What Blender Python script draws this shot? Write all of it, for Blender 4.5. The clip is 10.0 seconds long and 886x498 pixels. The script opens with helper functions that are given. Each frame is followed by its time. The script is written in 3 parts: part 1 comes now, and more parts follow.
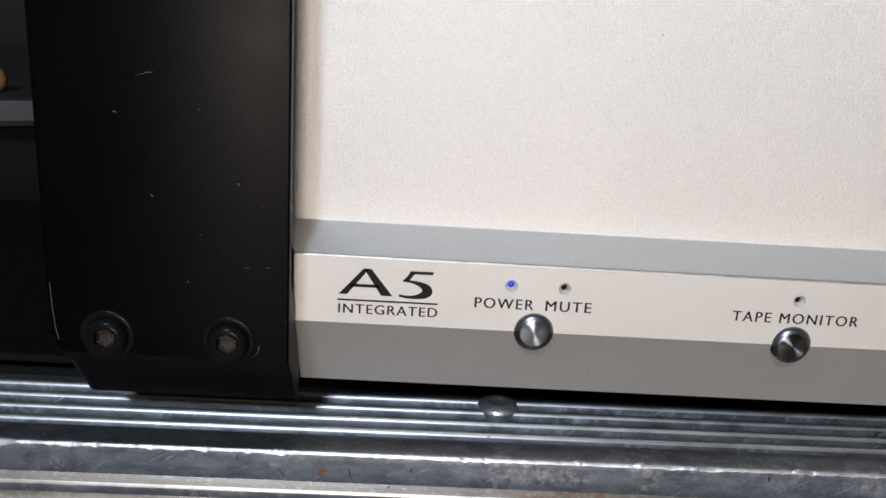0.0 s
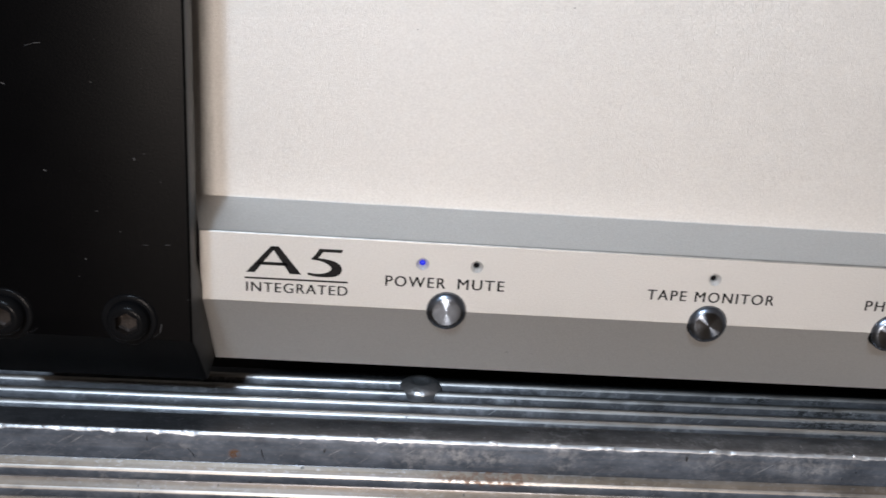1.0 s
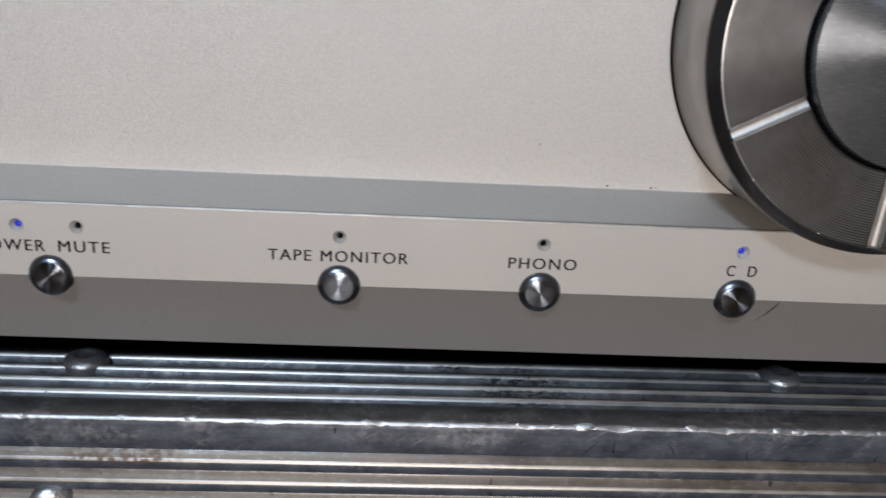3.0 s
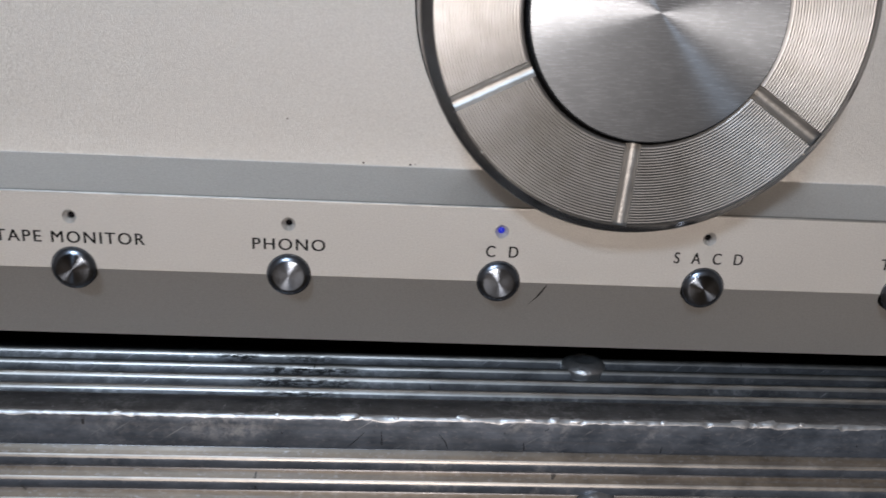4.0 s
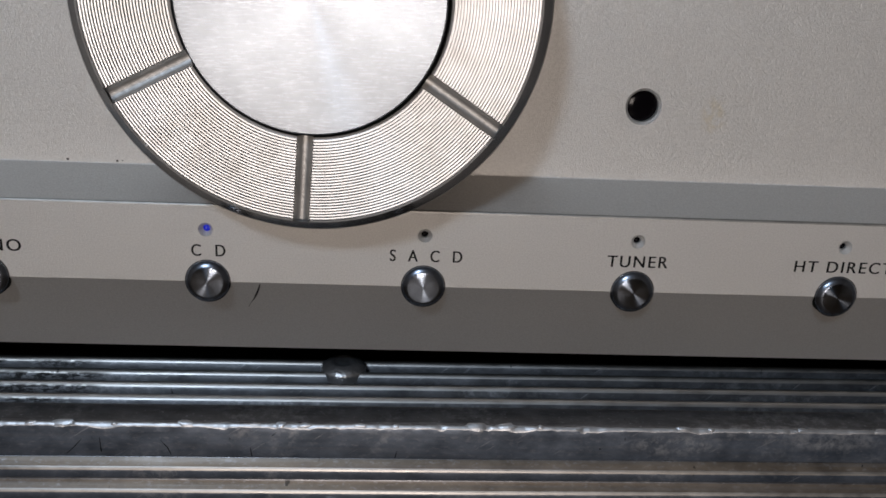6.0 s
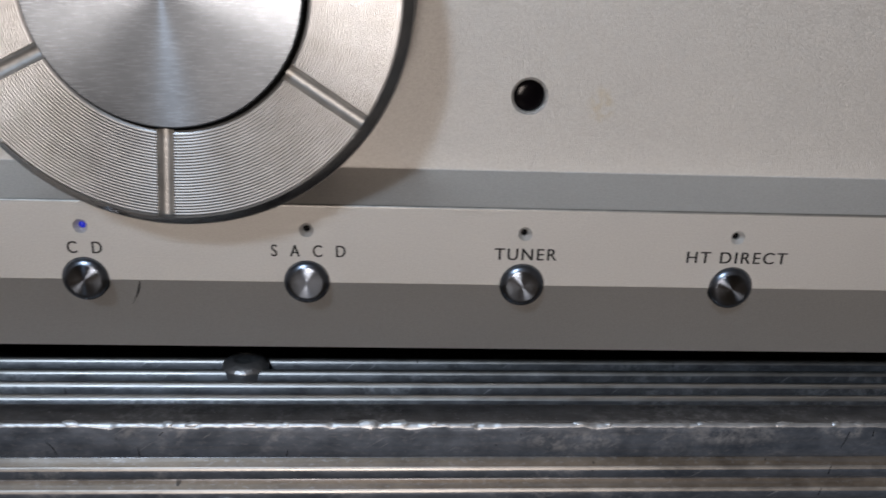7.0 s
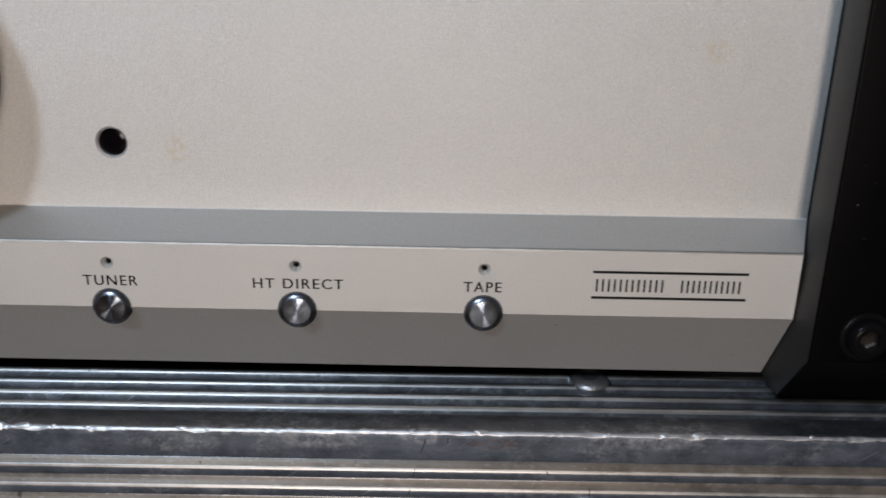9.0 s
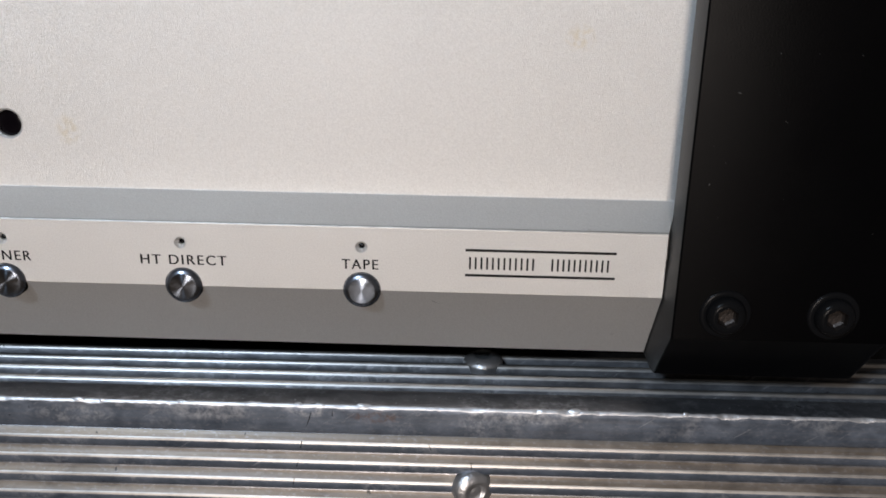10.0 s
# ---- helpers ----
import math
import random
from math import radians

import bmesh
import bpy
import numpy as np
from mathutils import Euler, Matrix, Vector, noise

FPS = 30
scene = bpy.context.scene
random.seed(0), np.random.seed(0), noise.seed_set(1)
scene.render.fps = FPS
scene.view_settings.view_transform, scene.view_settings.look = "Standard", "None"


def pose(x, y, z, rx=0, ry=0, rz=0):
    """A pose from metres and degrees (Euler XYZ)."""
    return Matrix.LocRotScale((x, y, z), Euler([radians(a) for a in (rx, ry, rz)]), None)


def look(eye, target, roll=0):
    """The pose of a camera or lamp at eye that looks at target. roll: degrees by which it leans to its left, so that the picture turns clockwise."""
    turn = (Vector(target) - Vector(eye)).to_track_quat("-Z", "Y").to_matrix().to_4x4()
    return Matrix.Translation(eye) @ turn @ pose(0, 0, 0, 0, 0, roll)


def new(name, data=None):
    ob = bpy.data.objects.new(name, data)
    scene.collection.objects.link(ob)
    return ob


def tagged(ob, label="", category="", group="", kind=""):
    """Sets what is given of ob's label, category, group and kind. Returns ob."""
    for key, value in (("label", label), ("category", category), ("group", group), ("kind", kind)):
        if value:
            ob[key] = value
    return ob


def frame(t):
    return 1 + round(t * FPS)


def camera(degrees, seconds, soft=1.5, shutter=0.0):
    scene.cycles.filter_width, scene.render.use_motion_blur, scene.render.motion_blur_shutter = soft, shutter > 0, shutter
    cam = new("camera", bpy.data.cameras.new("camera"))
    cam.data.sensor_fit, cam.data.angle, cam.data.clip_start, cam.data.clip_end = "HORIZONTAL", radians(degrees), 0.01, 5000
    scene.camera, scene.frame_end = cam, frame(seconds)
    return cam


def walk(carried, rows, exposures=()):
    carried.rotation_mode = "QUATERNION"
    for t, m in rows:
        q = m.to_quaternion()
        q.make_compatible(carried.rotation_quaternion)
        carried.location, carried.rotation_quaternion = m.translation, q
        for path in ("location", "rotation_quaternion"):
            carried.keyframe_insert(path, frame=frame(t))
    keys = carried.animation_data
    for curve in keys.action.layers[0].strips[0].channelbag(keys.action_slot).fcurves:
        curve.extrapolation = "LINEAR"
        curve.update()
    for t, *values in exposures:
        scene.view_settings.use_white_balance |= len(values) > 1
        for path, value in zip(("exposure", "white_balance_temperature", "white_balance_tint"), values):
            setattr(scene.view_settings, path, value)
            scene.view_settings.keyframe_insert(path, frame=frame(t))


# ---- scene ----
# ---- camera ----
PATH = [
    (0, (-0.15525, -0.14167, 0.07444), (-0.14765, 0.04914, 0.01499), 3.80),
    (0.5, (-0.15227, -0.14027, 0.07313), (-0.14438, 0.05039, 0.01323), 3.86),
    (1, (-0.14143, -0.13992, 0.07350), (-0.13090, 0.04965, 0.01064), 4.14),
    (1.5, (-0.12141, -0.14129, 0.07063), (-0.11232, 0.04869, 0.00876), 3.93),
    (2, (-0.10257, -0.13728, 0.06962), (-0.09465, 0.05194, 0.00532), 3.69),
    (2.2, (-0.09896, -0.13627, 0.06979), (-0.08940, 0.05305, 0.00602), 3.71),
    (3.3, (-0.06354, -0.13210, 0.06865), (-0.05262, 0.05626, 0.00231), 3.21),
    (3.5, (-0.05479, -0.13108, 0.06691), (-0.04413, 0.05747, 0.00109), 3.19),
    (4, (-0.03356, -0.12929, 0.06585), (-0.02299, 0.05933, 0.00020), 3.03),
    (4.5, (-0.02718, -0.12683, 0.06558), (-0.01613, 0.06184, 0.00012), 3.02),
    (5, (-0.01468, -0.12890, 0.06456), (-0.00236, 0.05978, -0.00061), 3.11),
    (5.5, (0.00616, -0.12851, 0.06369), (0.01819, 0.06024, -0.00136), 2.85),
    (5.7, (0.00964, -0.12769, 0.06497), (0.02093, 0.06128, 0.00046), 2.83),
    (6.8, (0.02323, -0.12615, 0.06598), (0.03632, 0.06207, -0.00037), 2.30),
    (7, (0.03036, -0.12542, 0.06538), (0.04215, 0.06299, -0.00066), 2.15),
    (7.5, (0.05215, -0.12460, 0.06700), (0.06238, 0.06401, 0.00127), 1.76),
    (8, (0.07278, -0.13022, 0.07299), (0.08259, 0.05784, 0.00564), 1.93),
    (8.5, (0.09151, -0.13687, 0.07498), (0.09692, 0.05188, 0.00906), 1.70),
    (9, (0.11245, -0.14250, 0.07880), (0.11113, 0.04584, 0.01151), 0.91),
    (9.5, (0.12971, -0.14638, 0.08025), (0.12581, 0.04228, 0.01398), 0.82),
    (10, (0.13857, -0.14884, 0.07640), (0.13305, 0.03980, 0.01019), 0.89),
]
cam = camera(55.0, 10.0, soft=1.6, shutter=0.3)
EXPOSURES = [(0.0, 0.35), (1.0, 0.27), (2.0, -0.05), (3.5, -0.29), (4.5, -0.44), (5.5, -0.86), (7.0, -0.55), (7.5, -0.46), (8.5, -0.40), (9.0, -0.29), (10.0, 0.09)]
walk(cam, [(t, look(eye, target, roll)) for t, eye, target, roll in PATH], EXPOSURES)

# ---- light ----
world = bpy.data.worlds.new("room_air")
world.use_nodes = True
scene.world = world
world.node_tree.nodes["Background"].inputs[0].default_value = (0.55, 0.62, 0.75, 1)
world.node_tree.nodes["Background"].inputs[1].default_value = 0.05


def area_lamp(name, eye, target, watts, width, height, colour, shape="RECTANGLE"):
    data = bpy.data.lights.new(name, "AREA")
    data.energy, data.shape, data.size, data.size_y, data.color = watts, shape, width, height, colour
    ob = new(name, data)
    ob.matrix_world = look(eye, target)
    return ob


area_lamp("room_lamp", (-0.39, -1.10, 0.81), (0, 0, 0.03), 10.7, 0.17, 0.17, (0.71, 0.863, 1.05), "DISK")
# Added lamp, no window there; stands in for a light carried at the camera
area_lamp("added_front_lamp", (-0.10, -3.12, 0.0), (0.0, 0, 0.05), 45, 0.55, 0.55, (1.0, 0.878, 0.80))


# ---- materials ----
class Nodes:
    """A short way to write node materials; coordinates are in millimetres."""

    def __init__(self, name):
        self.mat = bpy.data.materials.new(name)
        self.mat.use_nodes = True
        self.tree = self.mat.node_tree
        self.bsdf = self.tree.nodes["Principled BSDF"]
        coord = self.tree.nodes.new("ShaderNodeTexCoord")
        scale = self.add("ShaderNodeVectorMath", operation="SCALE")
        scale.inputs["Scale"].default_value = 1000.0
        self.link(coord.outputs["Object"], scale.inputs[0])
        self.mm = scale.outputs[0]

    def add(self, kind, **settings):
        node = self.tree.nodes.new(kind)
        for key, value in settings.items():
            if key == "operation":
                node.operation = value
            elif key == "blend_type":
                node.blend_type = value
            elif key == "data_type":
                node.data_type = value
        return node

    def link(self, a, b):
        self.tree.links.new(a, b)

    def put(self, name, value):
        socket = self.bsdf.inputs[name]
        if hasattr(value, "is_linked"):
            self.link(value, socket)
        else:
            socket.default_value = (*value, 1) if isinstance(value, tuple) else value

    def stretch(self, sx, sy, sz):
        node = self.add("ShaderNodeVectorMath", operation="MULTIPLY")
        self.link(self.mm, node.inputs[0])
        node.inputs[1].default_value = (sx, sy, sz)
        return node.outputs[0]

    def noise(self, scale, detail=3.0, rough=0.55, vector=None, out="Fac"):
        node = self.add("ShaderNodeTexNoise")
        self.link(vector or self.mm, node.inputs["Vector"])
        node.inputs["Scale"].default_value, node.inputs["Detail"].default_value, node.inputs["Roughness"].default_value = scale, detail, rough
        return node.outputs[out]

    def ramp(self, fac, *stops):
        node = self.add("ShaderNodeValToRGB")
        while len(node.color_ramp.elements) < len(stops):
            node.color_ramp.elements.new(0.5)
        for element, (at, colour) in zip(node.color_ramp.elements, stops):
            element.position = at
            element.color = (*colour, 1) if isinstance(colour, tuple) else (colour, colour, colour, 1)
        self.link(fac, node.inputs[0])
        return node.outputs[0]

    def mix(self, fac, a, b, how="MIX"):
        node = self.add("ShaderNodeMix", data_type="RGBA", blend_type=how)
        for socket, value in zip((node.inputs[0], node.inputs[6], node.inputs[7]), (fac, a, b)):
            if hasattr(value, "is_linked"):
                self.link(value, socket)
            else:
                socket.default_value = (*value, 1) if isinstance(value, tuple) else value
        return node.outputs[2]

    def maths(self, how, a, b=0.0):
        node = self.add("ShaderNodeMath", operation=how)
        for socket, value in zip(node.inputs, (a, b)):
            if hasattr(value, "is_linked"):
                self.link(value, socket)
            else:
                socket.default_value = value
        return node.outputs[0]

    def near(self, place, inner, outer):
        """1 within the ellipsoid of half-axes inner round place, falling to 0 at outer times it."""
        a = self.add("ShaderNodeVectorMath", operation="SUBTRACT")
        self.link(self.mm, a.inputs[0])
        a.inputs[1].default_value = place
        b = self.add("ShaderNodeVectorMath", operation="DIVIDE")
        self.link(a.outputs[0], b.inputs[0])
        b.inputs[1].default_value = inner
        c = self.add("ShaderNodeVectorMath", operation="LENGTH")
        self.link(b.outputs[0], c.inputs[0])
        return self.ramp(self.maths("DIVIDE", c.outputs["Value"], outer), (1.0 / outer, 1.0), (1.0, 0.0))

    def bump(self, height, distance, strength=1.0, normal=None):
        node = self.add("ShaderNodeBump")
        node.inputs["Distance"].default_value, node.inputs["Strength"].default_value = distance, strength
        self.link(height, node.inputs["Height"])
        if normal:
            self.link(normal, node.inputs["Normal"])
        self.link(node.outputs[0], self.bsdf.inputs["Normal"])
        return node.outputs[0]


def panel_metal():
    """Bead-blasted, champagne-silver anodised aluminium with faint handling marks."""
    n = Nodes("anodised_silver")
    cloud = n.noise(0.02, 4)
    grain = n.noise(4.2, 4, 0.75)
    base = n.mix(n.ramp(cloud, (0.3, 0.0), (0.7, 1.0)), (0.70, 0.684, 0.66), (0.747, 0.73, 0.705))
    base = n.mix(n.ramp(grain, (0.3, 0.0), (0.75, 1.0)), n.mix(0.42, base, (0.42, 0.395, 0.36)), n.mix(0.5, base, (0.87, 0.85, 0.82)))
    stain = n.near((62.9, 7.5, 43.4), (1.2, 3, 1.6), 2.2)
    spot = n.near((158.0, 7.5, 62.0), (1.6, 3, 1.4), 2.0)
    streak = n.maths("MULTIPLY", n.maths("MAXIMUM", stain, spot), n.ramp(n.noise(0.9, 3), (0.4, 0.0), (0.65, 0.34)))
    base = n.mix(streak, base, (0.58, 0.46, 0.24))
    pits = n.ramp(n.noise(0.55, 1.0, 0.4), (0.17, 1.0), (0.185, 0.0))
    base = n.mix(n.maths("MULTIPLY", pits, 0.12), base, (0.12, 0.10, 0.09))
    n.put("Base Color", base)
    n.put("Metallic", 0.74)
    n.put("Roughness", n.mix(n.noise(0.05, 3), (0.43, 0.43, 0.43), (0.50, 0.50, 0.50)))
    n.bump(grain, 0.00014, 0.85)
    return n.mat


def black_paint():
    """Satin black paint with fine orange peel, dust specks and a few pale scratches."""
    n = Nodes("satin_black_paint")
    dust = n.ramp(n.noise(0.9, 2.0, 0.5), (0.765, 0.0), (0.79, 0.6))
    long_marks = n.noise(1.0, 2.0, 0.5, n.stretch(0.25, 0.25, 0.9))
    marks = n.ramp(long_marks, (0.77, 0.0), (0.785, 0.5))
    wear = n.mix(n.noise(0.05, 4), (0.0005, 0.0005, 0.0007), (0.0012, 0.0012, 0.0015))
    n.put("Base Color", n.mix(n.maths("MAXIMUM", dust, marks), wear, (0.13, 0.125, 0.12)))
    n.put("Roughness", n.mix(n.noise(0.08, 4), (0.30, 0.30, 0.30), (0.42, 0.42, 0.42)))
    n.put("Specular IOR Level", 0.06)
    n.bump(n.noise(3.0, 2), 0.00004, 0.5)
    return n.mat


def spun_steel(name, colour, rough, amount, scratch=0.000006, lines=5.0, rubbed=0.0, grime=0.0, haze=0.0):
    """Turned metal: rings round the local z axis give a highlight drawn out along the radius."""
    n = Nodes(name)
    away = n.add("ShaderNodeVectorMath", operation="MULTIPLY")
    n.link(n.mm, away.inputs[0])
    away.inputs[1].default_value = (1, 1, 0)
    turn = n.tree.nodes.new("ShaderNodeVectorTransform")
    turn.vector_type, turn.convert_from, turn.convert_to = "VECTOR", "OBJECT", "WORLD"
    n.link(away.outputs[0], turn.inputs[0])
    radial = n.add("ShaderNodeVectorMath", operation="NORMALIZE")
    n.link(turn.outputs[0], radial.inputs[0])
    n.link(radial.outputs[0], n.bsdf.inputs["Tangent"])
    rub = n.noise(1.5, 5, 0.72, n.stretch(0.3, 3.0, 1.0))
    tint = n.mix(n.ramp(n.noise(0.25, 4), (0.35, 0.0), (0.7, 1.0)), colour, tuple(c * 0.86 for c in colour))
    if grime:
        tint = n.mix(n.maths("MULTIPLY", n.ramp(n.noise(0.11, 6, 0.7), (0.40, 0.0), (0.62, 1.0)), grime), tint, (0.27, 0.25, 0.22))
    tint = n.mix(n.maths("MULTIPLY", n.ramp(rub, (0.38, 1.0), (0.60, 0.0)), rubbed), tint, tuple(c * 0.5 for c in colour))
    n.put("Base Color", tint)
    n.put("Metallic", 1.0)
    n.put("Roughness", n.mix(rub if rubbed else n.noise(0.35, 4), (rough - 0.03, rough - 0.03, rough - 0.03), (rough + 0.04, rough + 0.04, rough + 0.04)))
    n.put("Anisotropic", amount)
    far = n.add("ShaderNodeVectorMath", operation="LENGTH")
    n.link(away.outputs[0], far.inputs[0])
    spread = n.add("ShaderNodeCombineXYZ")
    n.link(far.outputs["Value"], spread.inputs[0])
    turned = n.noise(lines, 3, 0.7, spread.outputs[0])
    first = n.bump(turned, scratch, 1.0)
    if rubbed:
        n.bump(rub, scratch, 0.35, first)
    if haze:
        # handling has dulled part of the surface to an even sheen
        dulled = n.add("ShaderNodeBsdfAnisotropic")
        n.link(tint, dulled.inputs["Color"])
        dulled.inputs["Roughness"].default_value = 0.40
        blend = n.add("ShaderNodeMixShader")
        blend.inputs[0].default_value = haze
        n.link(n.bsdf.outputs[0], blend.inputs[1])
        n.link(dulled.outputs[0], blend.inputs[2])
        n.link(blend.outputs[0], n.tree.nodes["Material Output"].inputs["Surface"])
    return n.mat


def plain(name, colour, rough, metal=0.0, bump=0.0, scale=2.0, spread=0.25):
    n = Nodes(name)
    dark = tuple(c * (1 - spread) for c in colour)
    n.put("Base Color", n.mix(n.ramp(n.noise(scale * 0.15, 4), (0.3, 0.0), (0.7, 1.0)), dark, colour))
    n.put("Roughness", rough)
    n.put("Metallic", metal)
    if bump:
        n.bump(n.noise(scale, 3), bump, 0.6)
    return n.mat


def worn_aluminium(name, dull, clean, smooth, rough, metal, stain=0.28, scuffs=1.0):
    """Old mill-finish aluminium: drawn lines along x, dull grey film, scratches, black smears and rust."""
    n = Nodes(name)
    drawn = n.noise(0.8, 4, 0.6, n.stretch(0.03, 1.6, 1.6))
    film = n.noise(0.3, 6, 0.68, n.stretch(0.6, 1.0, 1.0))
    fine = n.noise(1.6, 4, 0.65, n.stretch(0.5, 1.0, 1.0))
    base = n.mix(n.ramp(film, (0.31, 0.0), (0.69, 1.0)), dull, clean)
    base = n.mix(n.maths("MULTIPLY", n.ramp(fine, (0.55, 0.0), (0.72, 1.0)), 0.35), base, (0.40, 0.40, 0.425))
    base = n.mix(n.maths("MULTIPLY", n.ramp(drawn, (0.35, 1.0), (0.55, 0.0)), 0.3), base, (0.20, 0.20, 0.21))
    # brownish film on the front leg and behind the ribs
    brown = n.maths("MULTIPLY", n.ramp(n.noise(0.05, 4, 0.6, n.stretch(0.5, 2.0, 2.0)), (0.50, 0.0), (0.66, 1.0)), stain)
    base = n.mix(brown, base, (0.30, 0.25, 0.20))
    # fine pale scuffs that run every way
    scuff = n.add("ShaderNodeVectorRotate")
    n.link(n.mm, scuff.inputs["Vector"])
    scuff.inputs["Axis"].default_value = (0, 1, 0)
    scuff.inputs["Angle"].default_value = 0.6
    lines = n.add("ShaderNodeVectorMath", operation="MULTIPLY")
    n.link(scuff.outputs[0], lines.inputs[0])
    lines.inputs[1].default_value = (0.12, 1.0, 2.6)
    pale = n.ramp(n.noise(0.8, 3, 0.6, lines.outputs[0]), (0.65, 0.0), (0.72, 0.65))
    chalk = n.maths("MULTIPLY", n.ramp(n.noise(0.07, 3, 0.5), (0.52, 0.0), (0.62, 1.0)), n.ramp(n.noise(0.6, 5, 0.7), (0.47, 0.0), (0.65, 0.5)))
    for place, reach in (((88, -2.4, -11.2), (6, 3, 1.2)), ((61, -2.4, -12.4), (5, 3, 1.3)), ((108, -2.4, -10.4), (3, 3, 1.0)), ((152, -2.4, -10.8), (6, 3, 1.2)), ((-62, -2.4, -12.0), (5, 3, 1.4)), ((-128, -2.4, -12.5), (7, 3, 1.3))):
        chalk = n.maths("MAXIMUM", chalk, n.maths("MULTIPLY", n.near(place, reach, 1.8), n.ramp(n.noise(0.45, 5, 0.7), (0.46, 0.0), (0.62, 0.6))))
    base = n.mix(n.maths("MULTIPLY", n.maths("MAXIMUM", pale, chalk), scuffs), base, (0.52, 0.53, 0.55))
    speck = n.ramp(n.noise(0.5, 3, 0.55, n.stretch(1.0, 0.7, 0.45)), (0.255, 1.0), (0.285, 0.0))
    base = n.mix(n.maths("MULTIPLY", speck, 0.85), base, (0.03, 0.028, 0.026))
    parts = n.add("ShaderNodeSeparateXYZ")
    n.link(n.mm, parts.inputs[0])
    blot = n.ramp(n.noise(2.6, 5, 0.75, n.stretch(0.25, 0.7, 0.7)), (0.45, 0.0), (0.53, 1.0))
    low = n.ramp(n.maths("MULTIPLY", parts.outputs[2], -0.1), (0.925, 0.0), (0.97, 1.0))
    blot = n.maths("MULTIPLY", blot, low)
    smear = n.maths("MAXIMUM", n.near((-50, 13, -9), (7.5, 7, 4), 1.6), n.near((-63, 22, -9), (3, 2.5, 4), 1.8))
    smear = n.maths("MULTIPLY", smear, blot)
    base = n.mix(n.maths("MULTIPLY", smear, 0.95), base, (0.008, 0.008, 0.008))
    rust = n.maths("MAXIMUM", n.maths("MULTIPLY", n.near((-169.4, -2.4, -13.5), (0.65, 2, 0.6), 2.2), n.ramp(n.noise(1.1, 4, 0.7), (0.36, 0.0), (0.5, 1.0))),
                   n.maths("MULTIPLY", n.near((-122.5, -2.4, -16.9), (7.5, 2.5, 1.2), 1.6), n.ramp(n.noise(0.9, 4), (0.44, 0.0), (0.56, 0.8))))
    rust = n.maths("MAXIMUM", rust, n.maths("MULTIPLY", n.near((121.5, -2.4, -11.6), (3.6, 2.5, 0.9), 1.7), n.ramp(n.noise(0.9, 4), (0.42, 0.0), (0.6, 0.55))))
    base = n.mix(rust, base, (0.11, 0.05, 0.02))
    n.put("Base Color", base)
    n.put("Metallic", n.maths("SUBTRACT", metal, n.maths("MULTIPLY", n.maths("MAXIMUM", rust, smear), 0.7)))
    dull_film = n.mix(n.ramp(film, (0.3, 0.0), (0.7, 1.0)), (smooth, smooth, smooth), (rough, rough, rough))
    n.put("Roughness", n.mix(smear, dull_film, (0.8, 0.8, 0.8)))
    first = n.bump(drawn, 0.00005, 0.5)
    n.bump(fine, 0.00004, 0.5, first)
    return n.mat


SILVER = panel_metal()
BLACK = black_paint()
# Lighter copy of the cheeks' black; reflected panel light is put into it
INNER_LIT = plain("panel_lit_black_paint", (0.011, 0.011, 0.0108), 0.5, 0, 0.0001, 1.5, 0.4)
# Separate tone for the panel's lip, imitating the highlight line along it
EDGE = plain("lip_highlight_metal", (0.50, 0.485, 0.46), 0.5, 1.0, 0.00004, 1.2, 0.35)
CAP = spun_steel("spun_cap_steel", (0.335, 0.365, 0.405), 0.265, 0.97, 0.000014, 3.0, 0.36, haze=0.45)
RING = spun_steel("turned_ring_aluminium", (0.52, 0.533, 0.55), 0.33, 0.87, grime=0.34, haze=0.38)
BUTTON = spun_steel("spun_button_steel", (0.31, 0.36, 0.44), 0.185, 0.965, 0.000008, 5.0)
POLISHED = plain("polished_steel_bevel", (0.30, 0.335, 0.40), 0.27, 1.0, 0.00003, 1.2, 0.35)
SIDE = plain("turned_knob_side", (0.42, 0.395, 0.375), 0.32, 1.0, 0.00001, 1.0)
MILLED = plain("milled_bare_aluminium", (0.60, 0.59, 0.575), 0.48, 1.0, 0.0001, 1.4)
CHAMFER = plain("dark_anodised_bevel", (0.17, 0.168, 0.172), 0.16, 0.9, 0.00002, 1.5)
DARK = plain("dark_recess", (0.004, 0.004, 0.004), 0.85)
DARK.node_tree.nodes["Principled BSDF"].inputs["Specular IOR Level"].default_value = 0.1
SCUFF = plain("pale_scuff", (0.085, 0.085, 0.09), 0.5, 0, 0, 3.0, 0.6)
INK = plain("black_print", (0.006, 0.006, 0.0065), 0.5)
INK.node_tree.nodes["Principled BSDF"].inputs["Specular IOR Level"].default_value = 0.15
# One worn metal in four tones; highlights and reflections are put into the colours
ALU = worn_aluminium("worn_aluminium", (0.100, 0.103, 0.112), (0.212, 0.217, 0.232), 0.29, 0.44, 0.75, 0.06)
CREST = worn_aluminium("highlit_rib_aluminium", (0.40, 0.387, 0.37), (0.565, 0.548, 0.525), 0.33, 0.46, 0.95, 0.28, 0.2)
COOL_LIT = worn_aluminium("cool_lit_aluminium", (0.087, 0.107, 0.139), (0.19, 0.222, 0.274), 0.29, 0.44, 0.65, 0.04)
WARM_LIT = worn_aluminium("warm_lit_aluminium", (0.115, 0.093, 0.073), (0.20, 0.166, 0.132), 0.36, 0.50, 0.6, 0.28, 0.12)
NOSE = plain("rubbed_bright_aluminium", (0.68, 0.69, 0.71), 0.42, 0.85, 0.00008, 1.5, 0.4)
RIVET = plain("rivet_aluminium", (0.62, 0.62, 0.63), 0.36, 0.9, 0.0003, 1.0)
